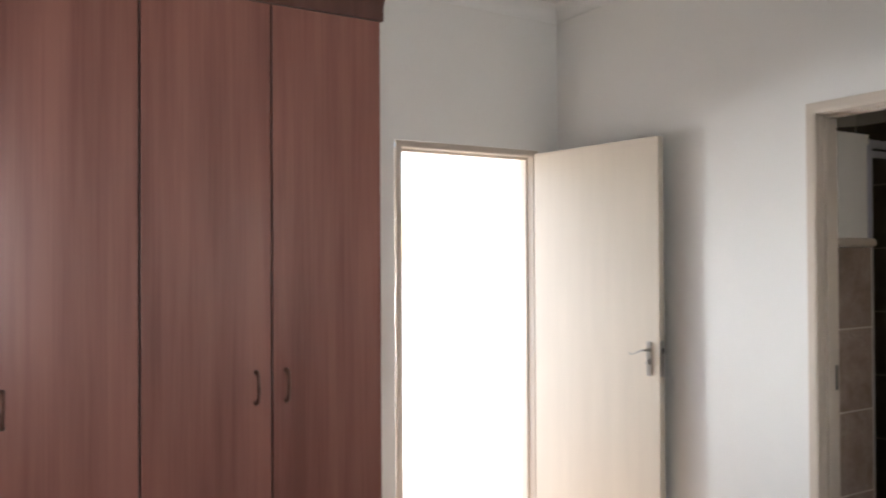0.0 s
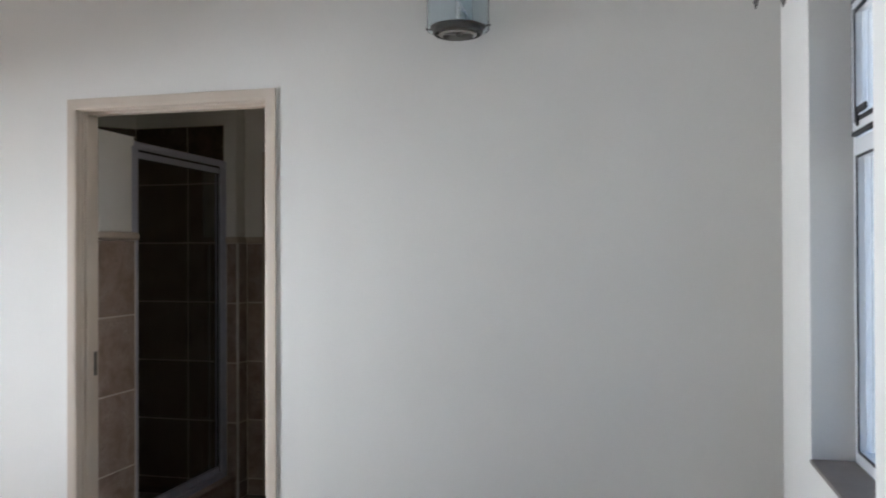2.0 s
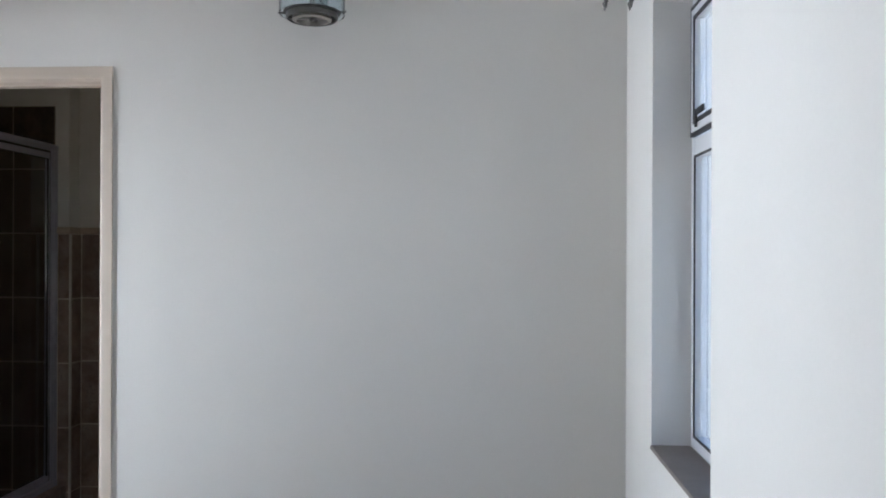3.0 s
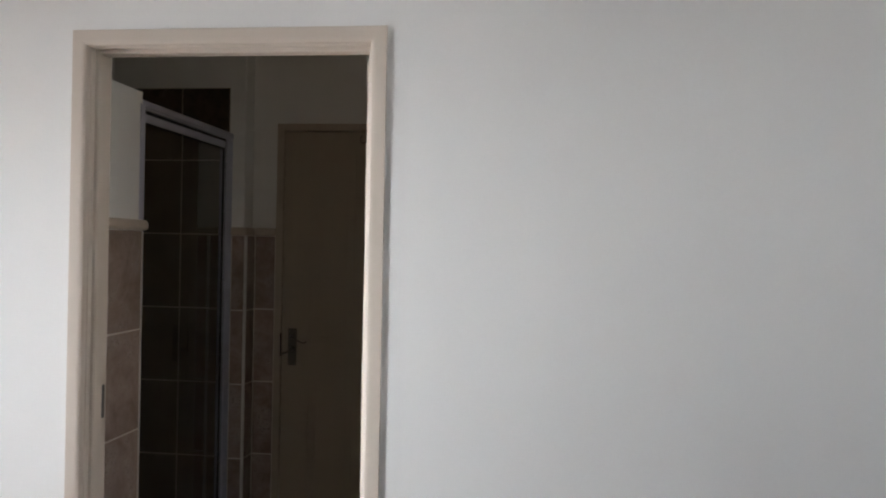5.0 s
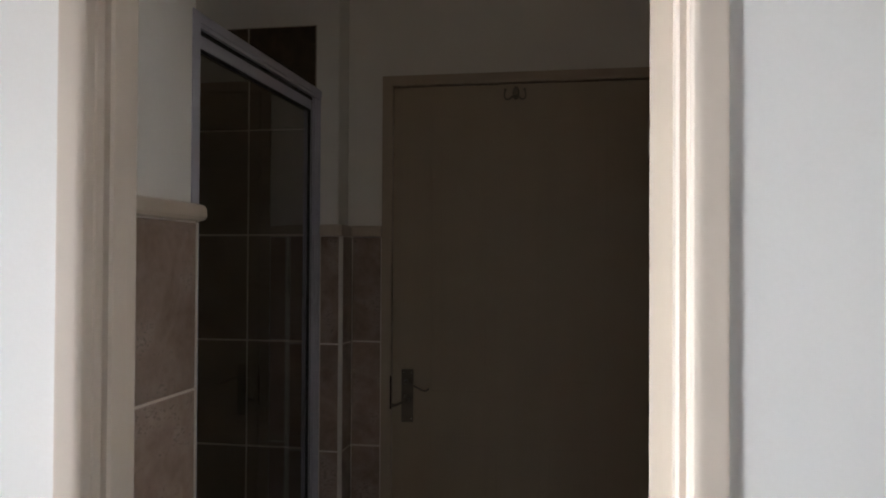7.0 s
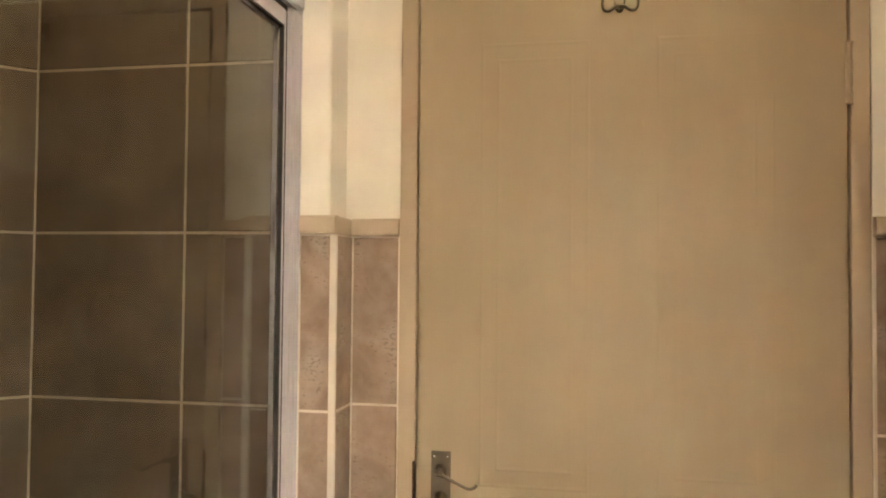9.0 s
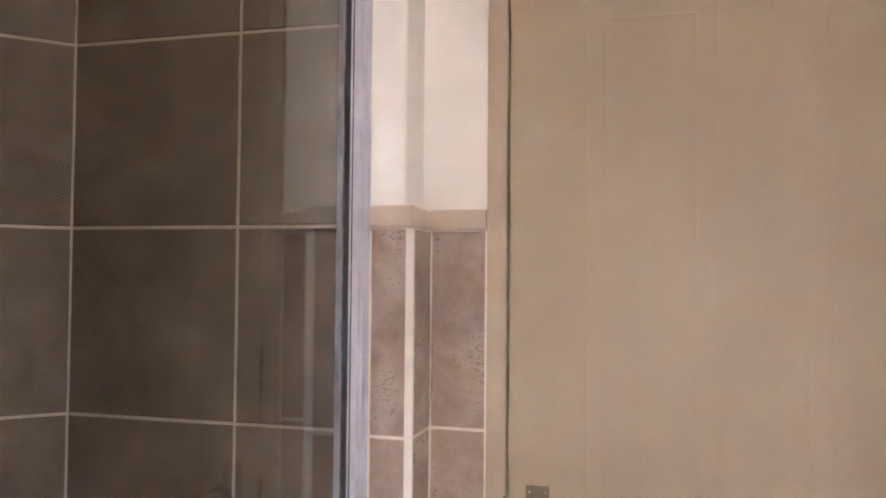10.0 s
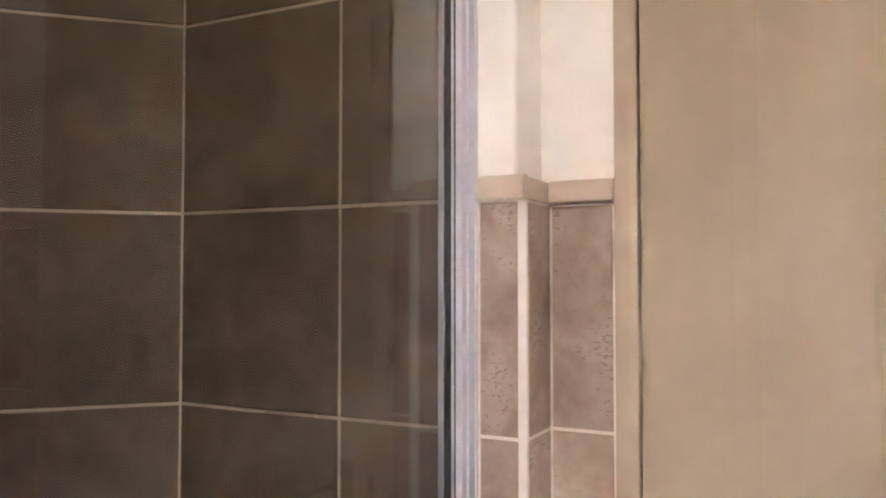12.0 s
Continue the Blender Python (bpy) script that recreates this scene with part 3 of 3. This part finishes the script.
part("pane", boxes((XW + 0.018, XW + 0.023, -3.920, -2.980, Z0 + 0.030, Z1 - 0.030)), PANE, second).visible_shadow = False
part("window_sill", box(bmesh.new(), E0 - 0.004, XW, -3.949, -2.951, 0.873, 0.886, 0.003), SILL, second, "brown-grey tiled sill")

# Double curtain rail over the window, with no curtain.
rail = thing("curtain_rail", "double metal curtain rail with small hanging gliders", "curtain rail", pose(0, 0, 0))
for x in (1.690, 1.766):
    part("rail", box(bmesh.new(), x - 0.008, x + 0.008, -1.42, -0.270, 2.225, 2.243, 0.002), ALU, rail)
    for y in (-0.30, -0.33):
        bm = bmesh.new()
        rod(bm, (x, y, 2.226), (x, y, 2.206), 0.0025, n=8)
        ball(bm, (x, y, 2.200), 0.0075, 10)
        rod(bm, (x, y, 2.196), (x, y, 2.180), 0.005, 0.002, 10)
        part("glider", bm, DARKMETAL, rail, "small dark curtain glider")
for y in (-0.36, -1.30):
    part("bracket", boxes((1.672, E0 - 0.0005, y - 0.010, y + 0.010, 2.244, 2.256)), ALU, rail)

# ---- wall lamp ----
sconce = thing("wall_lamp", "chrome wall lamp with a pale blue glass shade, unlit", "wall lamp", pose(0.742, -0.110, 0))
part("wall_plate", box(bmesh.new(), -0.030, 0.030, 0.1105, 0.1155, 2.26, 2.42, 0.004), CHROME, sconce)
part("arm", tube(bmesh.new(), [(0, 0.112, 2.33), (0, 0.05, 2.33), (0, 0.012, 2.33), (0, 0.0, 2.318)], [0.008] * 4), CHROME, sconce)
bm = lathe(bmesh.new(), [(0.1085, 2.236), (0.1095, 2.238), (0.1095, 2.50), (0.1065, 2.50), (0.1065, 2.238), (0.1085, 2.236)], (0, 0, 0))
part("glass_shade", bm, SHADE, sconce, "pale blue glass cylinder shade")
part("disc", lathe(bmesh.new(), [(0.048, 2.2455), (0.094, 2.2455), (0.096, 2.243), (0.094, 2.2405), (0.048, 2.2405), (0.048, 2.2455)], (0, 0, 0)), GREYMETAL, sconce, "flat grey metal ring under the shade")
part("rim", lathe(bmesh.new(), [(0.086, 2.240), (0.087, 2.224), (0.082, 2.219), (0.080, 2.238)], (0, 0, 0)), DARKMETAL, sconce)
part("inner_ring", lathe(bmesh.new(), [(0.064, 2.238), (0.066, 2.217), (0.054, 2.213), (0.052, 2.236)], (0, 0, 0)), SATIN, sconce)
part("spider", boxes((-0.078, 0.078, -0.007, 0.007, 2.222, 2.226), (-0.007, 0.007, -0.078, 0.078, 2.2265, 2.2295)), DARKMETAL, sconce)
part("finial", ball(bmesh.new(), (0, 0, 2.222), 0.010), DARKMETAL, sconce)
bm = rod(bmesh.new(), (0, 0, 2.246), (0, 0, 2.33), 0.009)
rod(bm, (0, 0, 2.2458), (0, 0, 2.262), 0.022, 0.016)
part("stem", bm, CHROME, sconce)
for sx in (-1, 1):
    bm = rod(bmesh.new(), (sx * 0.088, 0, 2.243), (sx * 0.116, 0, 2.245), 0.004, 0.003, 10)
    part("pin", bm, DARKMETAL, sconce)

# ---- shower enclosure ----
shower = thing("shower_enclosure", "framed glass shower front in white aluminium", "shower", pose(0, 0, 0))
XS0, XS1 = -1.088, -1.046
HOB = 0.17


def ribbed(y0, y1, z0, z1, ribs):
    """Upright channel whose room face has shallow ribs."""
    pts, w = [(XS0, y0), (XS0, y1), (XS1, y1)], y1 - y0
    for k in range(ribs):
        a, b = y1 - w * (k + 0.15) / ribs, y1 - w * (k + 0.85) / ribs
        pts += [(XS1, a), (XS1 - 0.003, a - 0.002), (XS1 - 0.003, b + 0.002), (XS1, b)]
    return prism(bmesh.new(), pts + [(XS1, y0)], "z", z0, z1)


part("wall_channel", ribbed(0.5605, 0.605, HOB, 1.978, 1), ALU, shower)
part("flashing", box(bmesh.new(), -0.9915, -0.9885, 0.527, 0.5600, 1.566, 1.978, 0.001), ALU, shower, "flat white aluminium strip on the partition")
part("lower_flashing", box(bmesh.new(), -0.9915, -0.9885, 0.5500, 0.5600, HOB, CZ - 0.002, 0.001), ALU, shower, "narrow white aluminium strip beside the tiles")
part("channel_seal", boxes((XS0 + 0.004, XS1 - 0.0012, 0.605, 0.610, HOB, 1.978)), RUBBER, shower, "dark joint in the frame")
part("jamb", ribbed(0.610, 0.658, HOB, 1.978, 2), ALU, shower)
part("wall_channel", ribbed(1.4684, 1.5265, HOB, 1.978, 2), ALU, shower)
bm = bmesh.new()
prism(bm, [(XS0, 1.980), (XS1, 1.980), (XS1, 1.988), (XS1 + 0.003, 1.990), (XS1 + 0.003, 2.010), (XS1 - 0.004, 2.016), (XS0, 2.016)], "y", 0.5605, 1.5265)
part("head_rail", bm, ALU, shower)
part("sill_rail", boxes((XS0, XS1 + 0.006, 0.561, 1.521, HOB - 0.030, HOB)), ALU, shower)
part("hob", box(bmesh.new(), -1.10, -0.985, 0.561, 1.521, 0.0, HOB - 0.0305, 0.004), TILE, shower, "low tiled shower hob")
XD0, XD1 = -1.082, -1.054
door = part("shower_door", box(bmesh.new(), XD0, XD1, 1.4530, 1.4605, HOB + 0.004, 1.968, 0.003), ALU, shower)
part("top_rail", box(bmesh.new(), XD0, XD1, 0.659, 1.4528, 1.936, 1.968, 0.003), ALU, door)
part("bottom_rail", box(bmesh.new(), XD0, XD1, 0.659, 1.4528, HOB + 0.004, HOB + 0.04, 0.003), ALU, door)
part("glass", boxes((-1.0705, -1.0655, 0.659, 1.4520, HOB + 0.036, 1.940)), SHOWER_GLASS, door).visible_shadow = False
part("seal", boxes((XD0 + 0.004, XD1 - 0.002, 1.4608, 1.4680, HOB + 0.01, 1.976)), RUBBER, door, "black seal")
part("glazing_bead", boxes((-1.064, -1.0555, 1.4490, 1.4525, HOB + 0.04, 1.936), (-1.064, -1.0555, 0.659, 1.4488, 1.932, 1.936)), RUBBER, door, "black glazing bead")
part("head_seal", boxes((XD0 + 0.004, XD1 - 0.003, 0.659, 1.4680, 1.9685, 1.9795)), RUBBER, door, "black seal")

# ---- bathroom ceiling light ----
light = thing("ceiling_light", "round white bathroom ceiling light", "ceiling light", pose(LAMP_AT[0], LAMP_AT[1], BATH_Z))
part("base", lathe(bmesh.new(), [(0.0, 0.0), (0.11, 0.0), (0.11, -0.02), (0.10, -0.03), (0.0, -0.03)], (0, 0, 0)), ALU, light)

# ---- dado caps ----
def cap_outline(out):
    return [(0, 0), (0, 0.038), (out * 0.55, 0.038), (out * 0.85, 0.034), (out, 0.025), (out, 0.010), (out * 0.85, 0.003), (out * 0.5, 0.0)]


bm = prism(bmesh.new(), [(-1.003 + u, CZ + v) for u, v in cap_outline(0.036)], "y", N1 + 0.001, 0.558)
bmesh.ops.bevel(bm, geom=[e for e in bm.edges if min(v.co.y for v in e.verts) > 0.55 and max(v.co.x for v in e.verts) > -0.99], offset=0.006, segments=3, profile=0.5, affect="EDGES")
structure("dado_cap_partition", bm, CAP, "glazed beige dado cap with a rounded end", "trim")
bm = prism(bmesh.new(), [(1.5335 - u, CZ + v) for u, v in cap_outline(0.022)], "x", -1.043, -0.9665)
prism(bm, [(-0.985 + u, CZ + v) for u, v in cap_outline(0.0185)], "y", 1.534, 1.6445)
prism(bm, [(1.6445 - u, CZ + v) for u, v in cap_outline(0.022)], "x", -0.9660, -0.8625)
prism(bm, [(1.6445 - u, CZ + v) for u, v in cap_outline(0.022)], "x", 0.0755, R0)
structure("dado_cap_far", bm, CAP, "glazed beige dado cap along the far wall", "trim")

# ---- wall tiles ----
PITCH, JOINT = 0.356, 0.006
tile_meshes = {}


def tile_object(parent, material, w, h, m):
    """One tile, w by h, its back at local y 0 and its face at y -0.007."""
    key = (round(w, 4), round(h, 4), material.name)
    if key not in tile_meshes:
        bm = bmesh.new()
        c = 0.0015
        back = [bm.verts.new(p) for p in ((0, 0, 0), (w, 0, 0), (w, 0, h), (0, 0, h))]
        mid = [bm.verts.new(p) for p in ((0, -0.0055, 0), (w, -0.0055, 0), (w, -0.0055, h), (0, -0.0055, h))]
        face = [bm.verts.new(p) for p in ((c, -0.007, c), (w - c, -0.007, c), (w - c, -0.007, h - c), (c, -0.007, h - c))]
        for a, b in ((back, mid), (mid, face)):
            for k in range(4):
                bm.faces.new((a[k], a[(k + 1) % 4], b[(k + 1) % 4], b[k]))
        bm.faces.new(face)
        tile_meshes[key] = mesh_of("tile", bm, material, smooth=False)
    ob = new("tile", tile_meshes[key])
    ob.parent = parent
    ob.matrix_world = m


def tiled(name, origin, turn, cuts, top, bottom, material, grout, label, grid=1.530):
    """Tiles between the cuts along the wall, in courses that hang on one grid; origin on the wall face, turn: degrees about z."""
    base = Matrix.Translation(origin) @ Matrix.Rotation(radians(turn), 4, "Z")
    bm = boxes((cuts[0], cuts[-1], -0.0045, -0.0005, bottom, top))
    ob = structure(name, bm, grout, label, "wall tiles")
    ob.matrix_world = base
    zs = sorted({top, bottom} | {grid - k * PITCH for k in range(-4, 6) if bottom + 0.03 < grid - k * PITCH < top - 0.04})
    for z0, z1 in zip(zs, zs[1:]):
        for x0, x1 in zip(cuts, cuts[1:]):
            tile_object(ob, material, x1 - x0 - JOINT, z1 - z0 - JOINT, base @ Matrix.Translation((x0 + JOINT / 2, 0, z0 + JOINT / 2)))


tiled("tiling_far", (0, B0, 0), 0, [-0.968, -0.8635], CZ, 0.0, TILE, GROUT, "beige travertine-look dado tiles", 1.523)
tiled("tiling_far_right", (0, B0, 0), 0, [0.076, 0.36, 0.7125, 1.065, R0], CZ, 0.0, TILE, GROUT, "beige travertine-look dado tiles", 1.502)
tiled("tiling_far_stub", (0, SB, 0), 0, [-1.046, -0.979], CZ, 0.0, TILE, GROUT, "narrow beige travertine-look dado tiles", 1.523)
tiled("tiling_stub_side", (-0.974, 1.534, 0), 90, [0.0, 0.103], CZ, 0.0, TILE, GROUT, "narrow beige travertine-look dado tiles", 1.523)
tiled("tiling_partition", (-0.992, N1, 0), 90, [0.001, 0.070, 0.543 - N1], CZ, 0.0, TILE, GROUT, "beige travertine-look dado tiles on the partition")
tiled("tiling_shower_back", (0, SB, 0), 0, [-1.6605, -1.305, -1.064], 2.235, 0.0, TILE_SH, GROUT_SH, "dark brown shower tiles")
tiled("tiling_shower_corner", (L1, 1.184, 0), 45, [0.004, 0.138, 0.4925], 2.235, 0.0, TILE_SH, GROUT_SH, "dark brown shower tiles")
tiled("tiling_shower_side", (L1, 0.0, 0), 90, [0.566, 0.829, 1.1815], 2.235, 0.0, TILE_SH, GROUT_SH, "dark brown shower tiles")
tiled("tiling_shower_near", (0, 0.559, 0), 180, [1.10, 1.305, 1.655, 2.005], 2.015, 0.0, TILE_SH, GROUT_SH, "dark brown shower tiles")
structure("tile_trim_far", boxes((-0.9785, -0.9665, 1.5255, 1.5335, 0.0, CZ - 0.001)), TRIM, "white tile edge trim", "trim")
structure("tile_trim_partition", box(bmesh.new(), -0.9915, -0.985, 0.5435, 0.5495, 0.0, CZ - 0.001, 0.0015), TRIM, "white tile edge trim", "trim")
